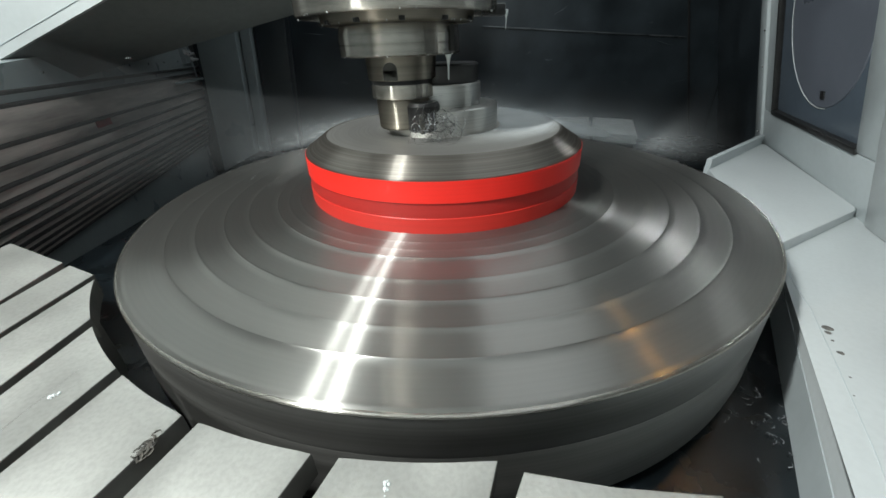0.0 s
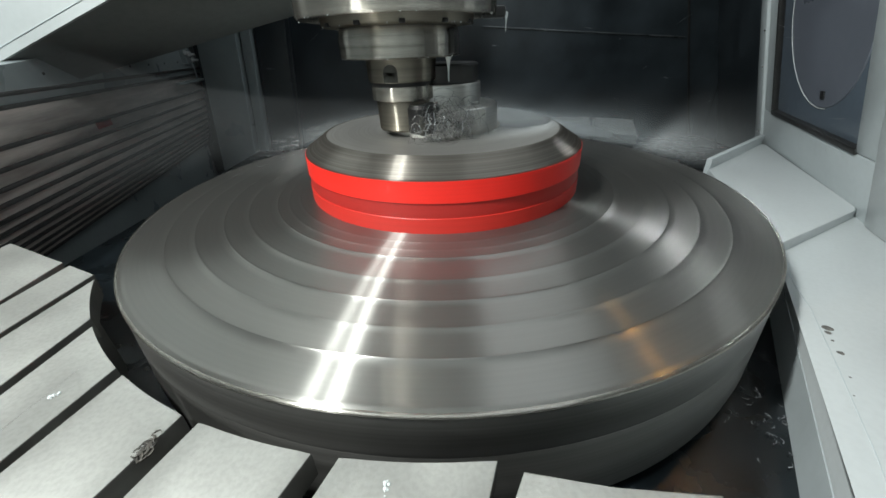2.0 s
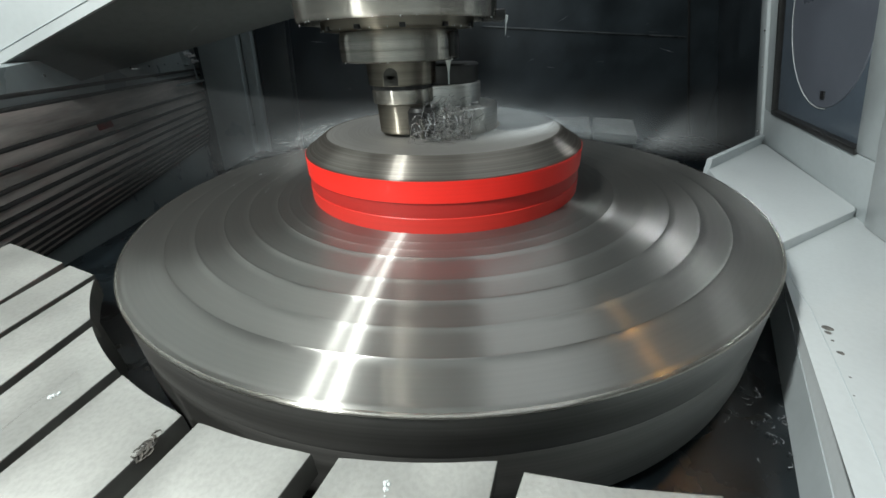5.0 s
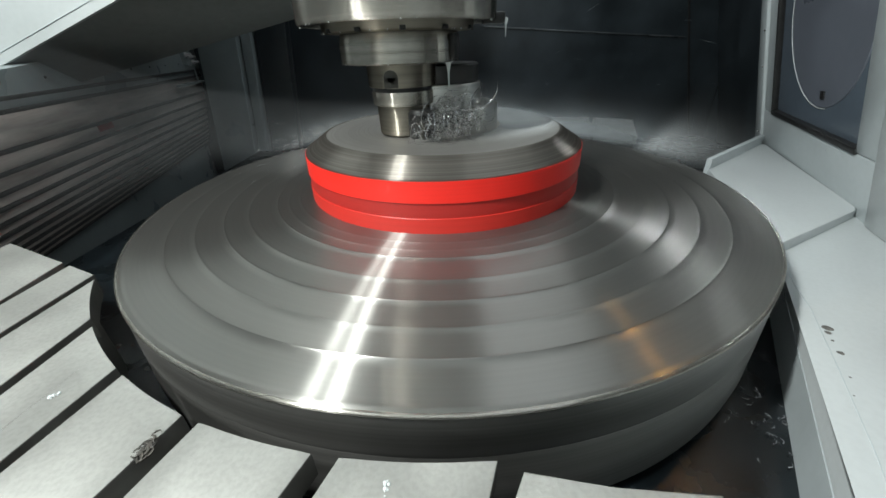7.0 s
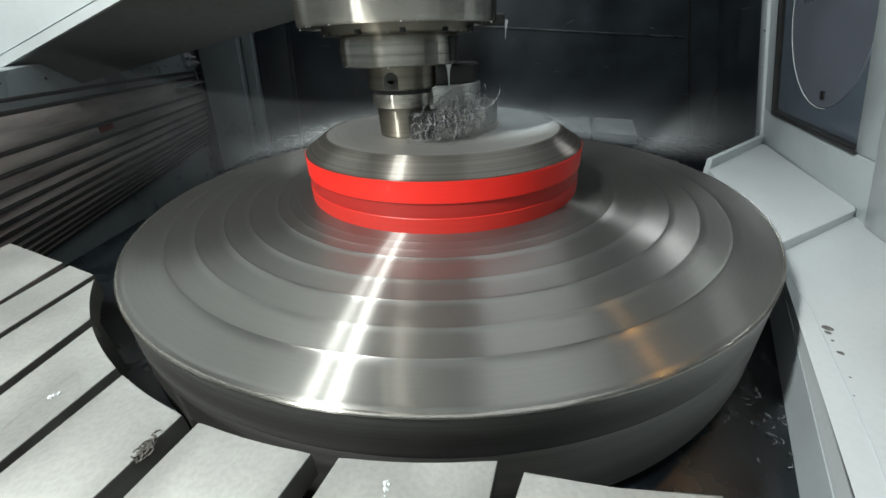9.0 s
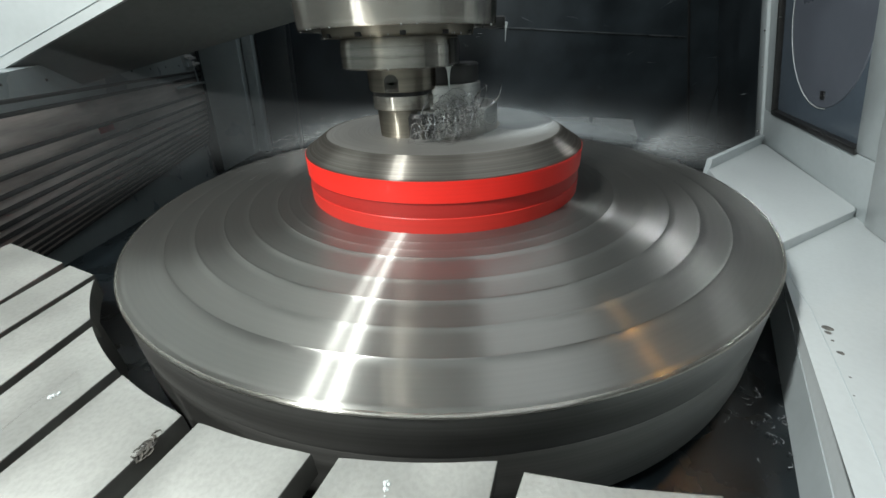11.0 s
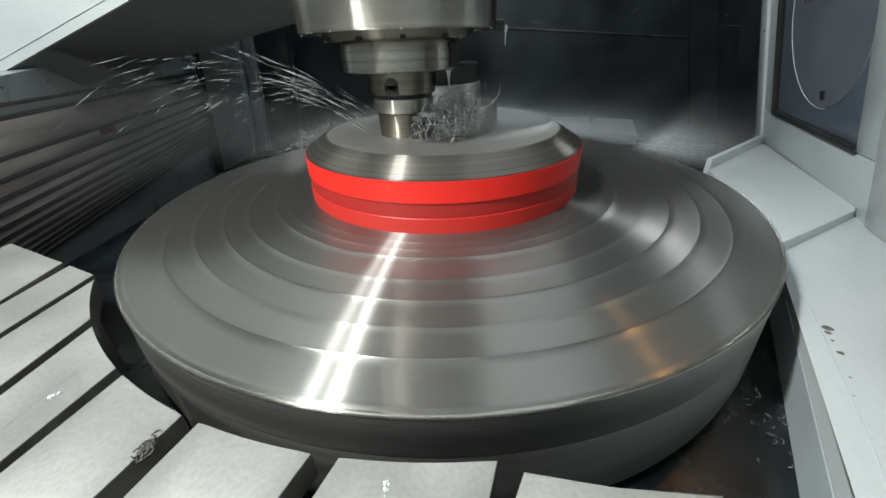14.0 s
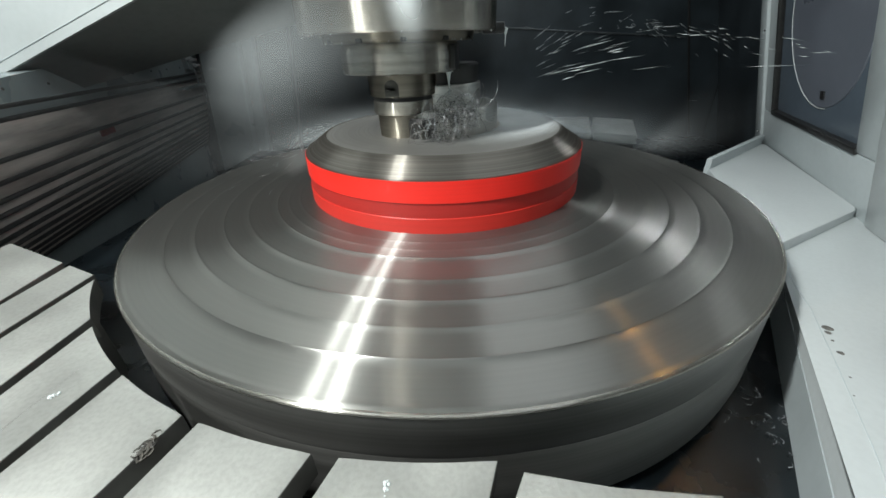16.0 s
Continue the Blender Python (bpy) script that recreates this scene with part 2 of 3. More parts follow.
SLOTS = [  # near and far ends of each slot's two edges, at plate height
    ((-0.626, -0.388), (-0.632, -0.286), (-0.616, -0.397), (-0.611, -0.294)),
    ((-0.553, -0.457), (-0.546, -0.328), (-0.542, -0.467), (-0.534, -0.342)),
    ((-0.465, -0.539), (-0.460, -0.431), (-0.452, -0.552), (-0.445, -0.443)),
    ((-0.379, -0.621), (-0.359, -0.514), (-0.369, -0.631), (-0.344, -0.524)),
    ((-0.275, -0.652), (-0.249, -0.577), (-0.252, -0.652), (-0.229, -0.584)),
    ((-0.132, -0.655), (-0.117, -0.620), (-0.107, -0.656), (-0.094, -0.625)),
    ((0.026, -0.659), (0.035, -0.633), (0.042, -0.664), (0.055, -0.640)),
]


def at_y(a, b, y):
    k = (y - a[1]) / (b[1] - a[1])
    return (a[0] + k * (b[0] - a[0]), y)


def at_hole(a, b):
    best = None
    for i in range(-300, 301):
        k = 1 + i / 100
        x, y = a[0] + k * (b[0] - a[0]), a[1] + k * (b[1] - a[1])
        e = abs(math.hypot(x, y) - 0.632)
        if y < -0.2 and (best is None or e < best[0]):
            best = (e, (x, y))
    return best[1]


table = thing("t_slot_table", "ground iron T-slot table, pale grey and wet, round the rotary table", "machine table", pose(0, 0, 0))
NEAR = -1.25


def arc_between(p, q, n=10):
    a0, a1 = math.atan2(p[1], p[0]), math.atan2(q[1], q[0])
    return [(0.632 * math.cos(a0 + (a1 - a0) * i / n), 0.632 * math.sin(a0 + (a1 - a0) * i / n)) for i in range(1, n)]


for i in range(len(SLOTS) + 1):
    if i == 0:
        l0, l1 = (-0.80, NEAR), (-0.80, -0.205)
    else:
        s = SLOTS[i - 1]
        l0 = at_y(s[2], s[3], NEAR)
        l1 = (-0.611, -0.294) if i == 1 else at_hole(s[2], s[3])
    if i == len(SLOTS):
        r0, r1 = (0.10, NEAR), (0.195, -0.661)
        corners = [l0, r0, (0.15, -0.9), r1, (0.12, -0.654), (0.055, -0.640)]
    else:
        s = SLOTS[i]
        r0 = at_y(s[0], s[1], NEAR)
        if i == 0:
            r1, mid = (-0.632, -0.284), []
        elif i == 1:
            r1, mid = (-0.546, -0.325), []
        else:
            r1 = at_hole(s[0], s[1])
            mid = arc_between(l1, r1) if i > 1 else []
        corners = [l0, r0, r1] + mid[::-1] + [l1]
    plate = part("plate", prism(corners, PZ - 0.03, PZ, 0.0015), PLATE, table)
    # upright faces get the darker, shaded copy of the plate colour
    plate.data.materials.append(PLATE_SHADED)
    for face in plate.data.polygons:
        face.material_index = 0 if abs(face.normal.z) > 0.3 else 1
part("slot_bed", prism([(-0.82, NEAR), (0.07, NEAR), (0.1, -0.72), (-0.1, -0.66), (-0.36, -0.56), (-0.54, -0.36), (-0.62, -0.30), (-0.82, -0.22)], FLOOR_Z, PZ - 0.031), PLATE_SHADED, table, "slot floor, coloured dark for its shade")

far_table = thing("far_table", "pale iron table plates beyond the turning disc", "machine table", pose(0, 0, 0))
part("plate", prism([(0.40, 0.6), (0.533, 0.55), (0.63, 0.845), (0.47, 0.88)], PZ - 0.03, PZ, 0.002), PLATE, far_table)
part("plate", prism([(0.545, 0.545), (0.665, 0.475), (0.776, 0.753), (0.645, 0.84)], PZ - 0.03, PZ, 0.002), PLATE, far_table)
part("slot_bed", prism([(0.42, 0.66), (0.67, 0.5), (0.76, 0.74), (0.5, 0.86)], FLOOR_Z, PZ - 0.032), PLATE_SHADED, far_table, "slot floor, coloured dark for its shade")

# ---- workpiece ----
disc = thing("turned_workpiece", "large turned steel disc with a red-banded hub, spinning", "workpiece", pose(0, 0, 0.84))
B = 0.84
RINGS = (0.310, 0.332, 0.354, 0.406, 0.448, 0.494, 0.5375)


def cone_z(r):
    return 1.0 + 0.05 * (0.6 - r) - B


prof = [(0.27, cone_z(0.27))]
lims = (0.27,) + RINGS + (0.592,)
for r0, r1 in zip(lims, lims[1:]):
    # each band: a level tread, then a shallow ramp up to a crisp ridge
    deep = 0.018 * (r1 - r0)
    prof.append((r0 + 0.0022, cone_z(r0) - deep))
    for k in (0.25, 0.45, 0.6, 0.75, 0.9):
        r = r0 + (r1 - r0) * k
        prof.append((r, cone_z(r) - deep * (1 - max(0.0, (k - 0.4) / 0.6) ** 1.4)))
    prof += [(r1 - 0.0012, cone_z(r1) + 0.00005), (r1, cone_z(r1) + 0.00025)]
prof += [(0.594, 1.0004 - B), (0.5985, 0.9995 - B), (0.6, 0.9975 - B)]
part("disc_face", lathe(prof, 256), STEEL_TURNED, disc, "stepped, finely turned conical steel face")
part("rim_edge", lathe([(0.5972, 0.9999 - B), (0.5992, 1.0001 - B), (0.6008, 0.9990 - B), (0.6012, 0.9968 - B), (0.6, 0.9950 - B)], 256), STEEL_SPINDLE, disc, "bright deburred edge")
part("disc_rim", lathe([(0.6, 0.9975 - B), (0.6015, 0.942 - B), (0.6009, 0.9405 - B), (0.6016, 0.939 - B), (0.604, 0.86 - B), (0.602, 0.84 - B), (0.58, 0.832 - B), (0.0, 0.832 - B)], 256), RIM_DARK, disc, "dull machined rim of the disc")
Z1, Z2, Z3, Z4, Z5 = 1.0135 - B, 1.041 - B, 1.066 - B, 1.101 - B, 1.1285 - B
part("lower_band", lathe([(0.26, Z1), (0.284, Z1), (0.284, Z2 - 0.0005), (0.2835, Z2), (0.26, Z2)], 192), RED_DULL, disc, "duller red painted band")
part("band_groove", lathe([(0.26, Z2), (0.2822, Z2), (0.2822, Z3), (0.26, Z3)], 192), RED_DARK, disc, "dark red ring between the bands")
part("upper_band", lathe([(0.26, Z3), (0.2835, Z3), (0.284, Z3 + 0.0005), (0.2835, Z4), (0.26, Z4)], 192), RED, disc, "red painted band")
tp = [(0.27, Z4), (0.2822, Z4), (0.2822, Z4 + 0.0015)]
for i in range(1, 9):
    k = i / 9
    tp += [(0.282 - 0.04 * k + 0.0006, Z4 + (Z5 - Z4) * k), (0.282 - 0.04 * k - 0.0006, Z4 + (Z5 - Z4) * k + 0.0006)]
tp += [(0.242, Z5), (0.24, Z5 + 0.0006), (0.238, Z5)]
part("hub_taper", lathe(tp, 192), STEEL_HUB, disc, "freshly turned tapering shoulder")
part("hub_face", lathe([(0.239, Z5), (0.12, Z5), (0.116, Z5 - 0.002), (0.10, Z5 - 0.002)], 192), STEEL_FACE, disc, "wet, cloudy machined top face")
part("boss", lathe([(0.114, Z5 - 0.002), (0.113, 1.172 - B), (0.111, 1.1735 - B), (0.07, 1.1735 - B)], 128), STEEL_BOSS, disc, "bright turned boss")
part("stub", lathe([(0.079, 1.17 - B), (0.0785, 1.212 - B), (0.077, 1.2135 - B), (0.0, 1.2135 - B)], 128), STEEL_BOSS, disc, "polished stub shaft")
part("cap", lathe([(0.073, 1.2135 - B), (0.074, 1.216 - B), (0.074, 1.244 - B), (0.071, 1.247 - B), (0.0, 1.247 - B)], 96), BLACK, disc, "black clamping nut")

# ---- spindle and boring tool ----
SPX, SPY = -0.071, -0.06
spindle = thing("boring_spindle", "bright steel machine spindle with a boring tool, lowered onto the boss", "spindle", pose(SPX, SPY, 1.13))
H = 1.13
part("nose", lathe([(0.0, 1.3255 - H), (0.135, 1.3255 - H), (0.150, 1.3225 - H), (0.166, 1.3225 - H), (0.168, 1.3255 - H), (0.168, 1.75 - H), (0.0, 1.75 - H)], 128), STEEL_SPINDLE, spindle, "polished spindle nose")
part("collar", lathe([(0.0, 1.311 - H), (0.126, 1.311 - H), (0.129, 1.313 - H), (0.131, 1.325 - H), (0.0, 1.325 - H)], 96), STEEL_DULL, spindle)
for i in range(12):
    a = radians(i * 30 + 8)
    part("bolt_slot", box(-0.0045, 0.0045, -0.004, 0.004, -0.003, 0.003, 0.0008), BLACK, spindle, at=Matrix.Translation((0.1285 * math.cos(a), 0.1285 * math.sin(a), 1.3135 - H)) @ Matrix.Rotation(a + math.pi / 2, 4, "Z"))
part("holder_flange", lathe([(0.0, 1.2635 - H), (0.098, 1.2635 - H), (0.1055, 1.266 - H), (0.1055, 1.280 - H), (0.1045, 1.2805 - H), (0.1045, 1.282 - H), (0.1055, 1.2825 - H), (0.1055, 1.296 - H), (0.1045, 1.2965 - H), (0.1045, 1.299 - H), (0.101, 1.310 - H), (0.0, 1.3105 - H)], 96), STEEL_SPINDLE, spindle)
part("drive_key", box(0.085, 0.112, -0.009, 0.009, 1.268 - H, 1.306 - H, 0.002), BLACK, spindle, at=Matrix.Rotation(radians(-28), 4, "Z"))
part("neck", lathe([(0.0, 1.226 - H), (0.060, 1.226 - H), (0.062, 1.228 - H), (0.063, 1.263 - H), (0.0, 1.263 - H)], 80), STEEL_DULL, spindle)
part("neck_groove", lathe([(0.0, 1.219 - H), (0.056, 1.219 - H), (0.056, 1.226 - H), (0.0, 1.226 - H)], 80), BLACK, spindle)
part("lower_collar", lathe([(0.0, 1.196 - H), (0.057, 1.196 - H), (0.058, 1.198 - H), (0.058, 1.219 - H), (0.0, 1.219 - H)], 80), STEEL_SPINDLE, spindle)
key = lathe([(0.0, -0.006), (0.012, -0.006), (0.012, 0.002), (0.0, 0.002)], 32)
box(-0.012, 0.012, -0.016, 0.0, -0.006, 0.002, bm=key)
part("drive_slot", key, SLOT, spindle, at=Matrix.Translation((-0.014, -0.0605, 1.243 - H)) @ Matrix.Rotation(radians(90), 4, "X"))
part("tool_body", lathe([(0.0, 1.142 - H), (0.046, 1.142 - H), (0.049, 1.145 - H), (0.051, 1.194 - H), (0.0, 1.194 - H)], 80), STEEL_DULL, spindle, "wet boring head")
part("insert_holder", lathe([(0.0, 0.0), (0.026, 0.0), (0.03, 0.004), (0.031, 0.044), (0.027, 0.05), (0.0, 0.05)], 40), BLACK, spindle, "dark oily cutter holder", at=Matrix.Translation((0.036, -0.034, 1.139 - H)))
part("cutting_insert", box(0.031, 0.041, -0.069, -0.062, 1.138 - H, 1.172 - H, 0.002), SLOT, spindle, "small carbide cutting edge")
part("coolant_nozzle", lathe([(0.0, 1.222 - H), (0.0012, 1.224 - H), (0.0016, 1.244 - H), (0.0035, 1.256 - H), (0.006, 1.2632 - H), (0.0, 1.2632 - H)], 24), COOLANT, spindle, "milky coolant at the nozzle", at=Matrix.Translation((0.085, -0.02, 0)))
part("side_hole", lathe([(0.0, -0.003), (0.008, -0.003), (0.008, 0.003), (0.0, 0.003)], 24), BLACK, spindle, at=Matrix.Translation((0.168 * math.sin(radians(28)), -0.168 * math.cos(radians(28)), 1.365 - H)) @ Matrix.Rotation(radians(28), 4, "Z") @ Matrix.Rotation(radians(90), 4, "X"))

part("side_nozzle", box(0.145, 0.184, -0.012, 0.012, 1.318 - H, 1.336 - H, 0.004), BLACK, spindle, "black coolant nozzle block")
part("nozzle_dribble", lathe([(0.0, -0.026), (0.0006, -0.022), (0.001, -0.008), (0.003, 0.0), (0.0035, 0.004), (0.0, 0.006)], 20), COOLANT, spindle, "milky coolant dribbling from the nozzle", at=Matrix.Translation((0.186, -0.004, 1.322 - H)))

drip_rng = random.Random(9)
for k in range(30):
    a = radians(drip_rng.uniform(-175, -5))
    rr, zz = ((0.166, 1.3225), (0.128, 1.3115), (0.103, 1.2645))[k % 3]
    d = bmesh.new()
    bmesh.ops.create_icosphere(d, subdivisions=1, radius=drip_rng.uniform(0.0004, 0.0011))
    for v in d.verts:
        v.co.z *= drip_rng.uniform(1.0, 2.2)
    part("coolant_drip", d, COOLANT, spindle, "hanging coolant drop" if k == 0 else "", at=pose(rr * math.cos(a), rr * math.sin(a), zz - H))

# ---- white ram cover ----
cover = thing("ram_cover", "large white enamelled ram housing, its underside coloured grey for shade", "machine housing", pose(0, 0, 1.3))


part("shell", hull([(-1.6, 0.2, -0.2116), (-0.3, 0.2, 0.256), (-0.3, 0.2, 0.7), (-1.6, 0.2, 0.7),
                    (-1.6, 0.21, -0.2116), (-0.3, 0.21, 0.256), (-0.3, 0.21, 0.7), (-1.6, 0.21, 0.7)]), WHITE_SHELL, cover, "white enamelled front sheet")
part("fold_line", hull([(-1.6, 0.198, -0.19), (-0.3, 0.198, 0.278), (-1.6, 0.198, -0.1875), (-0.3, 0.198, 0.2805),
                        (-1.6, 0.2, -0.19), (-0.3, 0.2, 0.278), (-1.6, 0.2, -0.1875), (-0.3, 0.2, 0.2805)]), GREY, cover, "dark folded edge line")
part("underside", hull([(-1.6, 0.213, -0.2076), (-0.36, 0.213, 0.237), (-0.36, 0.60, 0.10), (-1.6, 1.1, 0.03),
                        (-1.6, 0.213, 0.6), (-0.36, 0.213, 0.6), (-0.36, 0.6, 0.6), (-1.6, 1.1, 0.6)]), UNDERSIDE, cover, "sheet-metal underside, coloured grey for its shade")
part("edge_lip", hull([(-0.362, 0.30, 0.205), (-0.355, 0.30, 0.205), (-0.362, 0.6, 0.09), (-0.355, 0.6, 0.09),
                       (-0.362, 0.30, 0.24), (-0.355, 0.30, 0.24), (-0.362, 0.6, 0.13), (-0.355, 0.6, 0.13)]), GREY, cover, "pale folded lip")
part("plug", lathe([(0.0, -0.008), (0.007, -0.008), (0.009, 0.0), (0.0, 0.0)], 16), BRASS, cover, "brass plug", at=pose(-0.43, 0.52, 0.125))

# ---- telescopic way cover ----
way = thing("way_cover", "telescopic steel way cover of overlapping plates, wet and streaked", "way cover", pose(-1.020, -0.008, 0.0, 0, 0, 13))
SLATS = []
tops = [1.40, 1.231, 1.204, 1.126, 1.083, 1.044, 1.012, 0.98, 0.953, 0.928, 0.906, 0.886, 0.868, 0.85]
for i in range(len(tops) - 1):
    d = 0.006 * (len(tops) - i)
    h = tops[i] - tops[i + 1]
    if i == 0:
        slat = hull([(x, y, z) for x in (-0.1, d - 0.03) for y, z in ((-0.2, 1.211), (1.42, 1.211), (-0.2, 1.245), (1.42, 1.385))])
    else:
        slat = box(-0.1, d - 0.03, -0.5, 1.42, tops[i + 1] - 0.02, tops[i], 0.002)
    s = part("cover_plate", slat, COVER if i > 1 else DARKGREY, way)
    part("wiper", box(d - 0.031, d - 0.026, -0.5, 1.42, tops[i + 1] - 0.02, tops[i + 1] - 0.02 + min(0.010, 0.4 * h), 0.001), COVER_DARK, s, "black rubber wiper strip")
    SLATS.append((s, max(0.0, 1 - 0.12 * max(0, i - 3))))
part("tag", box(0.0, 0.004, 0.395, 0.475, 1.086, 1.105, 0.001), TAG, SLATS[3][0], "faded red label", at=pose(0.0362, 0, 0))
part("lower_apron", box(-0.1, -0.03, -0.5, 1.42, FLOOR_Z, 0.865), DARKGREY, way)
for i in range(10):
    part("rivet", lathe([(0.0, 0.003), (0.003, 0.002), (0.004, 0.0)], 10), BLACK, SLATS[0][0], at=Matrix.Translation((0.0542, -0.2 + i * 0.15, 1.25)) @ Matrix.Rotation(radians(90), 4, "Y"))

# ---- valve block with hose fittings ----
block = thing("lubrication_block", "small black distributor block with bright fittings", "valve block", pose(-1.245, 1.21, 1.30, 0, 0, 13))
part("block_body", box(-0.03, 0.02, -0.03, 0.03, -0.06, 0.12, 0.003), DARKGREY, block)
for fy, fz in ((0.004, 0.09), (0.03, 0.035), (0.0, 0.03), (-0.03, -0.012), (0.012, -0.02), (0.04, -0.045)):
    part("fitting", lathe([(0.0, 0.03), (0.005, 0.03), (0.006, 0.012), (0.011, 0.012), (0.011, 0.0), (0.0, 0.0)], 12), FITTING_PALE, block, "bright hose fitting", at=Matrix.Translation((0.02, fy, fz)) @ Matrix.Rotation(radians(90), 4, "Y"))
part("hose", wire([Vector((0.03, 0.004, 0.09)), Vector((0.035, 0.006, 0.15)), Vector((0.02, 0.01, 0.22))], 0.005, 8), BLACK, block, "black rubber hose")
bk = box(0.0, 0.006, 0.085, 0.095, -0.13, 0.12, 0.001)
box(0.0, 0.03, -0.20, 0.095, -0.14, -0.13, 0.001, bm=bk)
part("bracket", bk, DARKGREY, block, "worn sheet-metal bracket")

# ---- right-hand guard ----
guard = thing("guard_ledge", "white enamelled sheet-metal guard ledge beside the disc", "machine guard", pose(0, 0, 0))
part("ledge_top", prism([(0.618, -0.16), (0.605, -0.24), (0.60, -0.26), (0.34, -0.65), (0.20, -0.95), (0.2, -1.5), (1.3, -1.5), (1.3, 0.05), (0.93, 0.0), (0.88, -0.03)], 0.89, 0.92, 0.012), WHITE, guard)
part("ledge_face", prism([(0.612, -0.24), (0.598, -0.262), (0.338, -0.652), (0.2, -0.95), (0.23, -0.95), (0.36, -0.64), (0.62, -0.25)], FLOOR_Z, 0.888), GREY, guard, "grey inner face down into the pit")
shelf = thing("guard_shelf", "white enamelled raised shelf below the window", "machine guard", pose(0, 0, 0))
part("shelf_top", prism([(0.580, -0.238), (0.872, -0.088), (0.886, -0.08), (0.894, -0.066), (1.118, 0.474), (1.10, 0.488), (0.762, 0.225)], 0.905, 0.94, 0.004), WHITE, shelf)
part("end_flange", prism([(0.758, 0.238), (0.766, 0.226), (1.112, 0.484), (1.104, 0.497)], 0.80, 0.969, 0.003), GREY, shelf, "grey folded end flange")

# leaning window wall: x along the wall, y up, z outwards
e_ = Vector((0.386, 0.922, 0)).normalized()
n_ = Vector((e_.y, -e_.x, 0))
g_ = math.cos(radians(15)) * Vector((0, 0, 1)) - math.sin(radians(15)) * n_
o_ = e_.cross(g_)
WALL = Matrix(((e_.x, g_.x, o_.x, 1.111), (e_.y, g_.y, o_.y, 0.455), (e_.z, g_.z, o_.z, 0.94), (0, 0, 0, 1)))
win = thing("window_wall", "grey enamelled guard wall with a smoked round viewing window", "machine guard", WALL)
part("lower_panel", box(-0.75, 0.09, -0.06, 0.11, 0.0, 0.03, 0.003), GREY, win)
part("far_jamb", box(-0.02, 0.06, 0.112, 0.9, 0.0, 0.03, 0.003), GREY, win)
part("far_post", box(0.062, 0.122, -0.02, 0.9, -0.008, 0.04, 0.004), GREY, win, "pale folded post")
part("near_jamb", box(-0.62, -0.535, 0.112, 0.9, 0.0, 0.03, 0.003), GREY, win)
part("near_post", box(-0.80, -0.625, -0.02, 1.3, -0.008, 0.03, 0.006), WHITE, win, "white folded post")
part("pane", box(-0.535, -0.02, 0.112, 0.9, 0.012, 0.02), WINDOW, win, "smoked polycarbonate pane")
fr = box(-0.54, -0.016, 0.108, 0.122, -0.004, 0.012, 0.002)
box(-0.026, -0.016, 0.122, 0.9, -0.004, 0.012, 0.002, bm=fr)
part("gasket", fr, BLACK, win, "black rubber gasket")
part("view_disc", lathe([(0.0, -0.006), (0.213, -0.006), (0.214, -0.004), (0.214, 0.004), (0.0, 0.004)], 96), WINDOW_DISC, win, "smoked round viewing disc", at=pose(-0.31, 0.385, 0.0155))
rim = bmesh.new()
pts = [Vector((0.216 * math.cos(a), 0.216 * math.sin(a), 0)) for a in np.linspace(radians(-100), radians(60), 60)]
wire(pts, 0.001, 6, rim)
part("disc_trim", rim, WHITE, win, "thin white trim", at=pose(-0.312, 0.385, 0.0095))
part("maker_plate", box(-0.009, 0.009, -0.009, 0.009, -0.003, 0.0), BLACK, win, "small dark plate", at=pose(-0.332, 0.203, 0.0095))
structure("outer_guard", box(0.1, 0.9, -0.3, 0.9, 0.02, 0.05), DARK, "dark outer sheet beyond the post", WALL)
for sx, sy in ((0.073, 0.25), (0.083, 0.035), (0.07, 0.36)):
    part("screw", lathe([(0.0, -0.003), (0.003, -0.002), (0.004, 0.0), (0.0, 0.0)], 12), CHIP, win, "small bright screw", at=pose(sx, sy, -0.0082))
part("top_panel", box(-0.622, 0.09, 0.9, 1.3, 0.0, 0.03), GREY, win)

# ---- chips ----
def nest(name, label, centre, spread, count, seed, rad=0.00042):
    rng = random.Random(seed)
    top = thing(name, label, "metal chips", pose(*centre))
    for j in range(count):
        q = Vector((rng.gauss(0, 1), rng.gauss(0, 1), rng.gauss(0, 1))).normalized() * rng.random() ** 0.4
        c = Vector((q.x * spread[0], q.y * spread[1], spread[2] * (1 + q.z)))
        r = rng.uniform(0.009, 0.024) if rng.random() < 0.9 else rng.uniform(0.025, 0.035)
        ax = Vector((rng.gauss(0, 1), rng.gauss(0, 1), rng.gauss(0, 0.6))).normalized()
        u = ax.orthogonal().normalized()
        v = ax.cross(u)
        a0, sweep, pitch = rng.uniform(0, 6.3), rng.uniform(1.2, 5.5), rng.uniform(-0.004, 0.004)
        pts = [c + r * (math.cos(a0 + sweep * k / 14) * u + math.sin(a0 + sweep * k / 14) * v) + ax * pitch * k / 3 for k in range(15)]
        for p in pts:
            p.z = max(p.z, 0.0008)
        part("chip", wire(pts, rad * rng.uniform(0.5, 1.3), 4, taper=True), CHIP if rng.random() < 0.45 else CHIP_DARK, top)
    return top


NEST = nest("chip_nest", "tangle of bright curled steel chips against the boss", (-0.012, -0.145, 1.129), (0.036, 0.016, 0.024), 140, 3)
NEST2 = nest("chip_nest", "tangle of bright curled steel chips against the boss", (0.022, -0.135, 1.129), (0.042, 0.016, 0.034), 150, 5)
NEST3 = nest("chip_nest", "loose curled steel chips on top of the tangle", (0.03, -0.13, 1.15), (0.038, 0.014, 0.026), 100, 8)

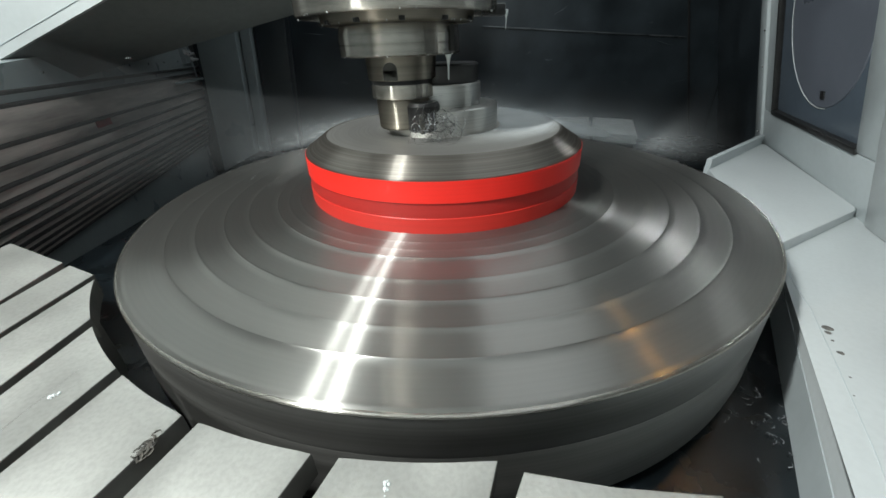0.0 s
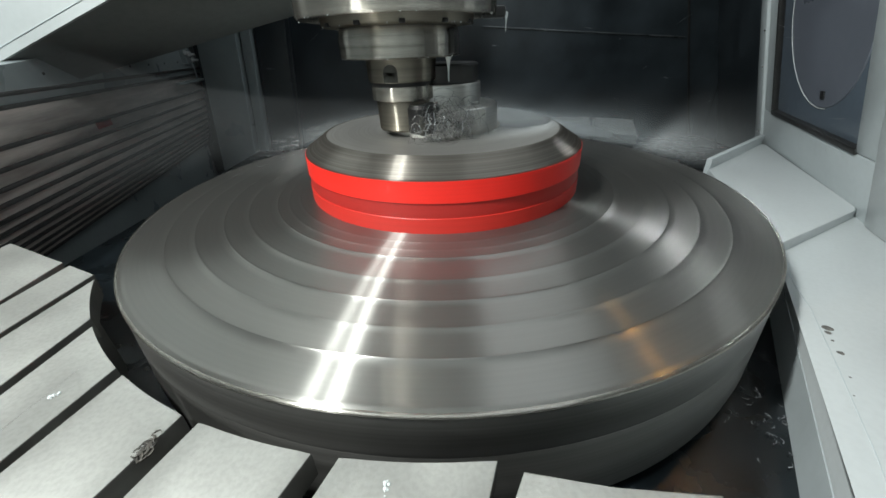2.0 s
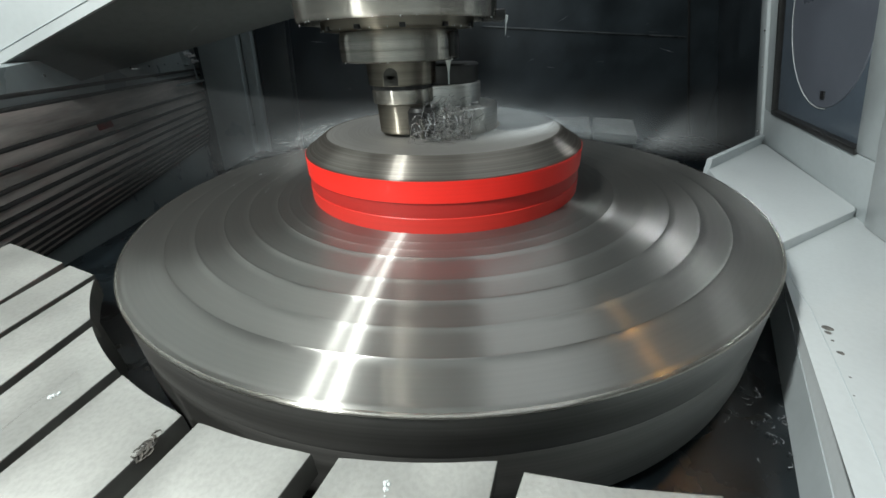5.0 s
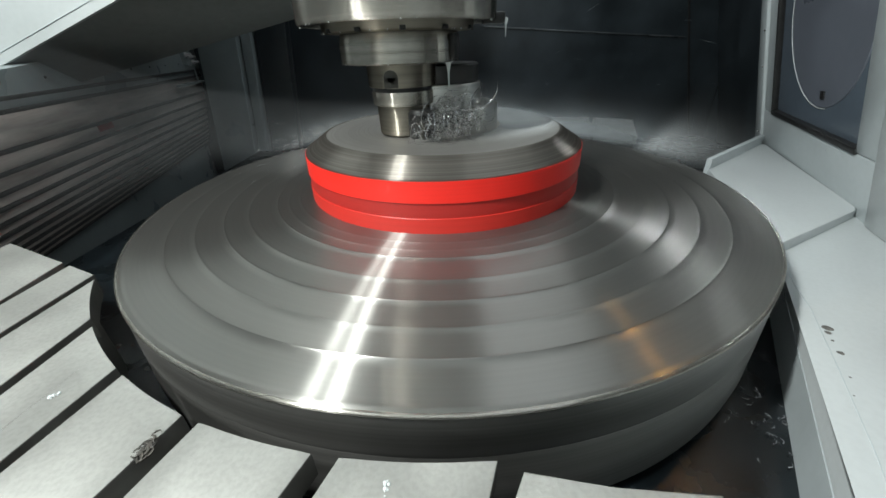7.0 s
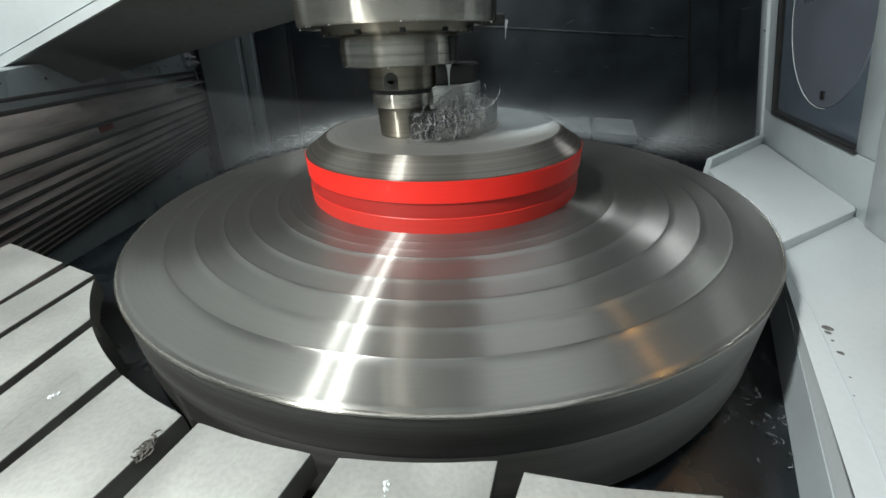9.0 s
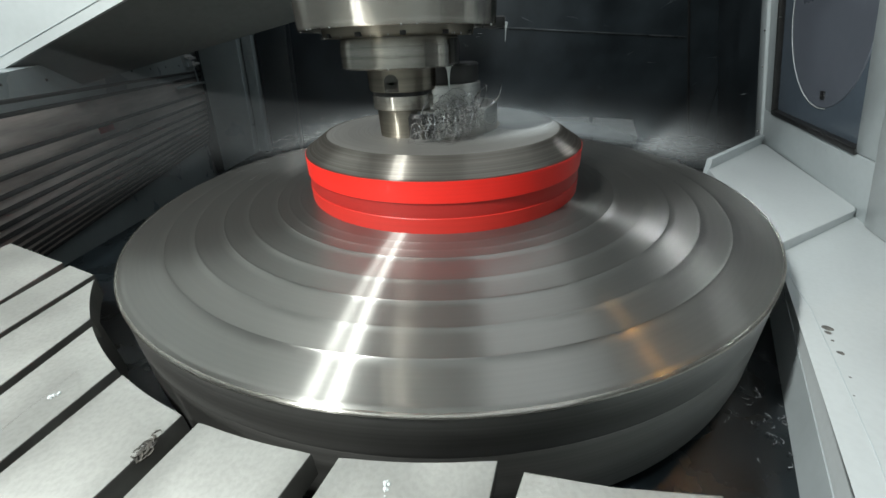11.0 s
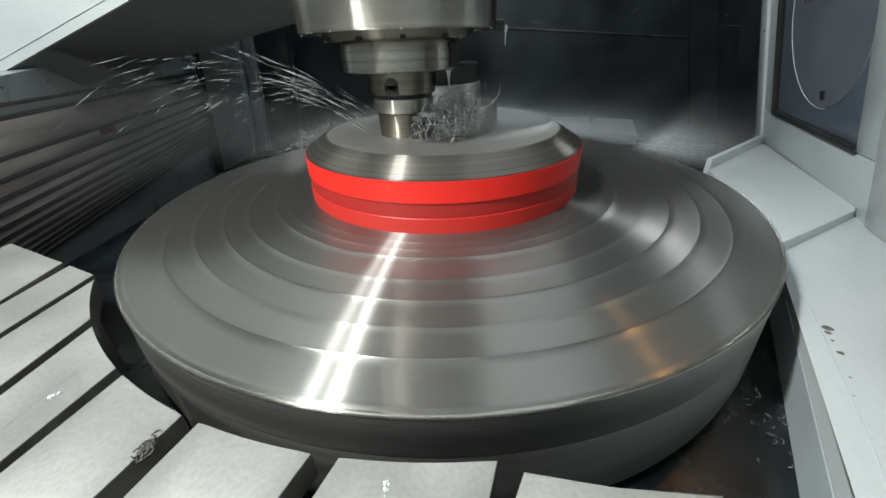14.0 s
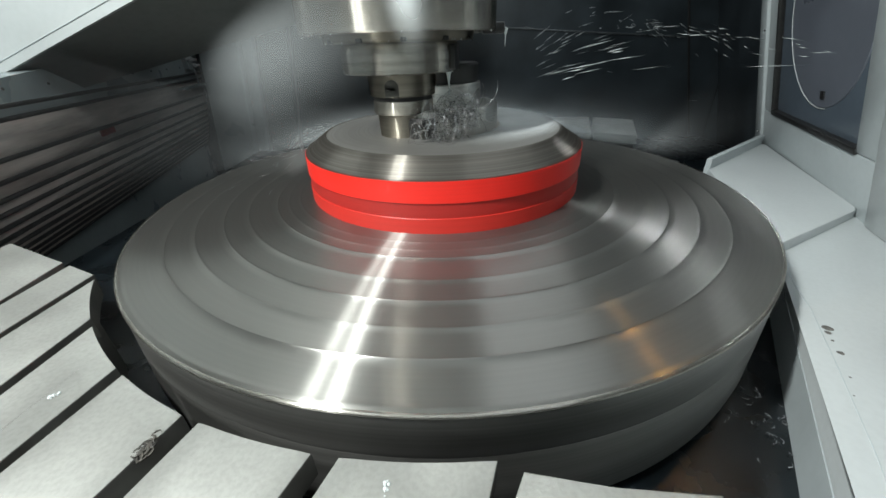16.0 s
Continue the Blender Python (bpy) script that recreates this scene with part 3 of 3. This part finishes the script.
for tip, bend in (((0.062, 0.0, 0.078), 0.012), ((0.04, 0.004, 0.07), -0.01), ((-0.05, 0.0, 0.03), 0.01)):
    a_, b_ = Vector((tip[0] * 0.6, tip[1], tip[2] * 0.35)), Vector(tip)
    part("chip", wire([a_.lerp(b_, k / 8) + Vector((bend * math.sin(math.pi * k / 8), 0, 0)) for k in range(9)], 0.0009, 5, taper=True), CHIP, NEST3)

clump = thing("chip_clump", "clump of wet brown swarf caught in a table slot", "metal chips", pose(-0.262, -0.612, PZ - 0.004))
rng = random.Random(4)
for j in range(16):
    c = Vector((rng.gauss(0, 0.003), rng.gauss(0, 0.005), 0.002))
    pts = [c + Vector((0.0045 * math.cos(k * 0.7 + j), 0.0045 * math.sin(k * 0.7 + j), 0.002 + 0.001 * math.sin(k + j))) for k in range(9)]
    part("chip", wire(pts, 0.0012, 4, taper=True), GRIME, clump)


bed_chips = thing("bed_chips", "scattered bright chips and bubbles on the black bed", "metal chips", pose(0.43, -0.50, 0.83))
crng = random.Random(15)
for j in range(70):
    c = Vector((crng.gauss(0, 0.03), crng.gauss(0, 0.05), 0.001))
    pts = [c + Vector((0.004 * math.cos(k * 0.6 + j), 0.004 * math.sin(k * 0.6 + j), 0.0005 * k)) for k in range(5)]
    part("chip", wire(pts, 0.0007, 4, taper=True), CHIP, bed_chips)

# ---- small marks ----
rng = random.Random(12)


def blob(radius, flat, seed):
    bm = bmesh.new()
    bmesh.ops.create_icosphere(bm, subdivisions=2, radius=radius)
    for v in bm.verts:
        v.co *= 1 + 0.35 * noise.noise(v.co * (0.9 / radius) + Vector((seed, 0, 0)))
        v.co.z *= flat
    return bm


RUST = material("rust_spot", (0.13, 0.125, 0.115), 0.6, 0.0, var=0.3, scale=80)
for x, y, r in ((0.52, -0.421, 0.006), (0.513, -0.43, 0.004), (0.495, -0.467, 0.004), (0.505, -0.445, 0.002), (0.47, -0.505, 0.0015), (0.45, -0.53, 0.0012)):
    tagged(part("rust_spot", blob(r, 0.12, int(x * 1000)), RUST, at=pose(x, y, 0.9205)), "small brown rust spot on the white ledge", "stain", "rust spots")
seam = thing("sealant_seam", "thin grey sealant seam along the white ledge", "seam", pose(0, 0, 0.9202))
part("seam_strip", wire([Vector((0.597, -0.256, 0)), Vector((0.56, -0.32, 0)), Vector((0.535, -0.378, 0)), Vector((0.47, -0.49, 0)), Vector((0.408, -0.594, 0)), Vector((0.3, -0.76, 0))], 0.0008, 5), GREY, seam)

for x, y, n in ((-0.395, -0.554, 12), (-0.051, -0.648, 9)):
    foam = thing("coolant_foam", "little cluster of coolant bubbles on the table", "coolant drops", pose(x, y, PZ), "coolant drops")
    for k in range(n):
        part("bubble", blob(rng.uniform(0.0006, 0.0018), 0.6, k), COOLANT, foam, at=pose(rng.gauss(0, 0.002), rng.gauss(0, 0.003), 0.0006))
for (x0, y0), (x1, y1), n in (((-0.378, -0.655), (-0.362, -0.585), 60), ((-0.268, -0.665), (-0.248, -0.60), 24)):
    foam = thing("coolant_foam", "line of white coolant bubbles lying in a table slot", "coolant drops", pose(x0, y0, PZ - 0.031), "coolant drops")
    for k in range(n):
        f = rng.random()
        part("bubble", blob(rng.uniform(0.0006, 0.002), 0.7, k), COOLANT, foam, at=pose(f * (x1 - x0) + rng.gauss(0, 0.0025), f * (y1 - y0), 0.0008))


# ---- coolant spray ----
def spray(name, label, count, seed, make, rad):
    r_ = random.Random(seed)
    verts, faces = [], []
    for k in range(count):
        p, d = make(r_)
        a = d.orthogonal().normalized()
        b = d.cross(a).normalized()
        w = rad * r_.uniform(0.5, 1.5)
        i = len(verts)
        verts += [p - d / 2, p + a * w, p + (b * 0.87 - a * 0.5) * w, p - (b * 0.87 + a * 0.5) * w, p + d / 2]
        faces += [(i, i + 2, i + 1), (i, i + 3, i + 2), (i, i + 1, i + 3), (i + 4, i + 1, i + 2), (i + 4, i + 2, i + 3), (i + 4, i + 3, i + 1)]
    me = bpy.data.meshes.new(name)
    me.from_pydata([tuple(v) for v in verts], [], faces)
    me.materials.append(COOLANT)
    smooth(me, 180)
    return tagged(new(name, me), label, "coolant spray", kind="stuff")


def mist_material(name, density, r0, r1, z0, z1, seed, x_out=-1.0, y_in=0.65, y_out=0.0, x_in=0.35, inner=0.0):
    """Veil of fine droplets: thins out from r0 to r1 and from z0 to z1, in drifting wisps."""
    m = bpy.data.materials.new(name)
    m.use_nodes = True
    nt = m.node_tree
    b = nt.nodes["Principled BSDF"]
    b.inputs["Base Color"].default_value = (0.82, 0.86, 0.87, 1)
    b.inputs["Roughness"].default_value = 1.0
    b.inputs["Specular IOR Level"].default_value = 0.0
    tc, sep = nt.nodes.new("ShaderNodeTexCoord"), nt.nodes.new("ShaderNodeSeparateXYZ")
    nt.links.new(tc.outputs["Object"], sep.inputs[0])
    cxy, ln = nt.nodes.new("ShaderNodeCombineXYZ"), nt.nodes.new("ShaderNodeVectorMath")
    ln.operation = "LENGTH"
    nt.links.new(sep.outputs[0], cxy.inputs[0])
    nt.links.new(sep.outputs[1], cxy.inputs[1])
    nt.links.new(cxy.outputs[0], ln.inputs[0])
    last = None
    for out, lo, hi in ((ln.outputs["Value"], r0, r1), (ln.outputs["Value"], inner + 0.07, inner), (sep.outputs[2], z0, z1), (sep.outputs[1], y_in, y_out), (sep.outputs[0], x_in, x_out)):
        mr = nt.nodes.new("ShaderNodeMapRange")
        mr.interpolation_type = "SMOOTHSTEP"
        mr.inputs["From Min"].default_value, mr.inputs["From Max"].default_value = lo, hi
        mr.inputs["To Min"].default_value, mr.inputs["To Max"].default_value = 1.0, 0.0
        nt.links.new(out, mr.inputs["Value"])
        if last is not None:
            mu = nt.nodes.new("ShaderNodeMath")
            mu.operation = "MULTIPLY"
            nt.links.new(last, mu.inputs[0])
            nt.links.new(mr.outputs["Result"], mu.inputs[1])
            last = mu.outputs[0]
        else:
            last = mr.outputs["Result"]
    nz = nt.nodes.new("ShaderNodeTexNoise")
    nz.inputs["Scale"].default_value, nz.inputs["Detail"].default_value = 5.0, 4
    mp = nt.nodes.new("ShaderNodeMapping")
    mp.inputs["Location"].default_value = (seed, seed * 0.7, 0)
    nt.links.new(tc.outputs["Object"], mp.inputs["Vector"])
    nt.links.new(mp.outputs["Vector"], nz.inputs["Vector"])
    wr = nt.nodes.new("ShaderNodeMapRange")
    wr.inputs["From Min"].default_value, wr.inputs["From Max"].default_value = 0.25, 0.7
    wr.inputs["To Min"].default_value, wr.inputs["To Max"].default_value = 0.55 * density, density
    nt.links.new(nz.outputs["Fac"], wr.inputs["Value"])
    mu = nt.nodes.new("ShaderNodeMath")
    mu.operation = "MULTIPLY"
    nt.links.new(last, mu.inputs[0])
    nt.links.new(wr.outputs["Result"], mu.inputs[1])
    nt.links.new(mu.outputs[0], b.inputs["Alpha"])
    return m


# thin shells of mist thrown off the rim, and a taller veil behind the disc
MISTS = []
for k, (r0, r1, h, dens) in enumerate(((0.54, 0.84, 0.07, 0.95), (0.56, 0.92, 0.11, 0.5), (0.62, 1.0, 0.20, 0.12), (0.66, 1.05, 0.42, 0.045))):
    pf = [(r0 + (r1 - r0) * i / 8, 0.006 + h * (i / 8) ** 1.3) for i in range(9)]
    if k < 3:
        mist = mist_material("coolant_mist_%s" % "abc"[k], dens, r0 + 0.03, r1, 0.0, h * 1.05, 3.1 * k + 1, -0.78, inner=r0)
    else:
        mist = mist_material("coolant_mist_d", dens, 1.3, 1.6, 0.05, h * 0.97, 10.3, 0.0, 0.5, -0.3, -0.8, r0)
    sheet = part("coolant_mist", lathe(pf, 96), mist, at=pose(0, 0, 1.0))
    tagged(sheet, "thin white coolant mist drifting off the disc rim", "coolant mist", "coolant mist", "stuff")
    MISTS.append(sheet)
pf = [(0.12 + 0.13 * i / 8, 0.003 + 0.006 * (i / 8) ** 1.5) for i in range(9)]
sheet = part("coolant_mist", lathe(pf, 96), mist_material("coolant_mist_e", 0.6, 0.21, 0.25, 0.0, 0.1, 9.0, -0.02, 0.05, -0.24, 0.15, 0.06), at=pose(0, 0, 1.1285))
tagged(sheet, "thin white coolant mist over the hub face", "coolant mist", "coolant mist", "stuff")
MISTS.append(sheet)


def streaks(r_):
    a = r_.uniform(radians(15), radians(165))
    r = r_.uniform(0.7, 1.05)
    t = Vector((-math.sin(a), math.cos(a), r_.uniform(-0.6, 0.5))).normalized()
    return Vector((r * math.cos(a), r * math.sin(a), r_.uniform(0.0, 0.35))), t * r_.uniform(0.01, 0.06)


def hub_streaks(r_):
    a = r_.gauss(radians(165), radians(22))
    r = 0.27 + abs(r_.gauss(0, 0.07))
    t = Vector((math.cos(a) - 0.8 * math.sin(a), math.sin(a) + 0.8 * math.cos(a), r_.uniform(-0.3, 0.15))).normalized()
    return Vector((r * math.cos(a), r * math.sin(a), 0.118 - 0.25 * (r - 0.27) + r_.gauss(0, 0.008))), t * r_.uniform(0.006, 0.03)


FLING = spray("coolant_streaks", "fine coolant streaks flung off the hub", 260, 41, hub_streaks, 0.00011)
FLING.matrix_basis = pose(0, 0, 1.0)
DROPS = spray("coolant_drops", "flying white coolant droplets", 30, 33, streaks, 0.00028)
DROPS.matrix_basis = pose(0, 0, 1.03)


def arc_streaks(start, reach, rise, sway):
    """Streaks along thrown arcs that leave start, reach out and fall."""
    def make(r_):
        k, side = r_.uniform(0.12, 1.0), r_.gauss(0, sway)
        def at_(f):
            return Vector(start) + Vector(reach) * f * (1 + 0.3 * side) + Vector((-reach[1], reach[0], 0)) * side * f + Vector((0, 0, 4 * rise * (1 + side) * f * (0.85 - 0.75 * f)))
        d = at_(k + 0.01) - at_(k)
        return at_(k) + Vector((r_.gauss(0, 0.01), r_.gauss(0, 0.01), r_.gauss(0, 0.012))), d.normalized() * r_.uniform(0.015, 0.09)
    return make


FLING_RIGHT = spray("coolant_splash", "arcs of white coolant flung off the chips", 120, 51, arc_streaks((0.1, -0.05, 0.2), (0.8, 0.36, 0), 0.1, 0.3), 0.0009)
FLING_LEFT = spray("coolant_splash", "white coolant splashing off the boring tool", 170, 57, arc_streaks((-0.12, -0.08, 0.13), (-0.36, 0.12, 0), 0.09, 0.5), 0.0002)
for f in (FLING_RIGHT, FLING_LEFT):
    f.matrix_basis = pose(0, 0, 0.3)


def puff_shell(radius, depth, stretch):
    bm = lathe([(radius * i / 10, depth * (1 - (i / 10) ** 2)) for i in range(11)], 48)
    for v in bm.verts:
        v.co.y *= stretch
    return bm


# a burst of coolant that flies past close to the lens at the very end
VIEW = look(EYE, AIM, -2.15)
burst = thing("coolant_burst", "blurred burst of white coolant drops flying up close", "coolant spray", VIEW @ pose(0.1, 0.25, 0.45), kind="stuff")
for k, (x, y, r, st, turn, dens) in enumerate(((-0.005, 0.0, 0.085, 0.75, 30, 0.15), (-0.03, -0.02, 0.06, 1.0, 0, 0.08), (0.085, 0.036, 0.022, 2.2, 15, 0.6))):
    part("drop_cloud", puff_shell(r, 0.02, 1.0), mist_material("burst_%s" % "abc"[k], dens, 0.0, r, -1.0, 9.0, 2.0 * k, -9.0, -8.0, -9.0, inner=-1.0), burst,
         at=pose(x, y, 0.004 * k, 0, 0, turn) @ Matrix.Diagonal((1, st, 1, 1)))


def motions():
    DROP = 0.0265
    walk(spindle, [(t, pose(SPX, SPY, 1.13 - DROP * t / 16)) for t in (0.0, 4.0, 8.0, 12.0, 16.0)])
    walk(cover, [(t, pose(0, 0, 1.3 - DROP * t / 16)) for t in (0.0, 8.0, 16.0)])
    walk(block, [(t, pose(-1.245, 1.21, 1.30 - DROP * t / 16, 0, 0, 13)) for t in (0.0, 8.0, 16.0)])
    for s, k in SLATS:
        if k > 0:
            walk(s, [(t, pose(0, 0, -DROP * k * t / 16)) for t in (0.0, 8.0, 16.0)])
    walk(disc, [(i * 0.1, pose(0, 0, 0.84, 0, 0, (i * 71) % 360)) for i in range(161)])
    r_ = random.Random(2)
    walk(DROPS, [(i * 0.2, pose(0, 0, 1.03 + r_.uniform(-0.02, 0.03), 0, 0, r_.uniform(-16, 16))) for i in range(81)])
    walk(FLING, [(i * 0.2, pose(0, 0, 1.0, 0, 0, r_.uniform(-14, 14))) for i in range(81)])
    for f, t0, t1 in ((FLING_RIGHT, 15.8, 16.0), (FLING_LEFT, 12.7, 14.5)):
        low, up = pose(0, 0, 0.3), pose(0, 0, 1.0)
        walk(f, [(0.0, low), (t0 - 0.15, low), (t0, up), (t1, up @ pose(0, 0, 0.0, 0, 0, 6))] + ([(t1 + 0.2, low), (16.0, low)] if t1 < 15 else []))
    back = VIEW @ pose(-0.1, 0.25, 0.45)
    walk(burst, [(0.0, back), (15.6, back), (15.8, VIEW @ pose(-0.16, 0.36, -0.1)), (15.9, VIEW @ pose(-0.128, 0.157, -0.3)), (16.0, VIEW @ pose(-0.112, 0.155, -0.3))])
    for k, m in enumerate(MISTS):
        walk(m, [(i * 0.8, pose(0, 0, 1.1285 if k == 4 else 1.0, 0, 0, 9 * math.sin(i * 1.3 + k))) for i in range(21)])
    walk(NEST2, [(0.0, pose(0.0, 0.13, 1.129)), (1.0, pose(0.0, 0.13, 1.129)), (1.4, pose(0.1, 0.05, 1.129, 0, 0, 20)), (1.8, pose(0.03, -0.13, 1.129, 0, 0, 10)),
                 (2.6, pose(0.022, -0.135, 1.129, 0, 0, 0)), (16.0, pose(0.022, -0.135, 1.131, 0, 0, -6))])
    walk(NEST3, [(0.0, pose(-0.02, 0.14, 1.14)), (5.0, pose(-0.02, 0.14, 1.14)), (5.5, pose(0.1, 0.05, 1.14, 0, 0, 20)), (6.0, pose(0.03, -0.13, 1.15)),
                 (8.0, pose(0.03, -0.13, 1.15, 0, 4, 3)), (12.0, pose(0.03, -0.13, 1.152, 0, 8, 6)), (16.0, pose(0.03, -0.13, 1.15, 0, 3, 8))])


motions()
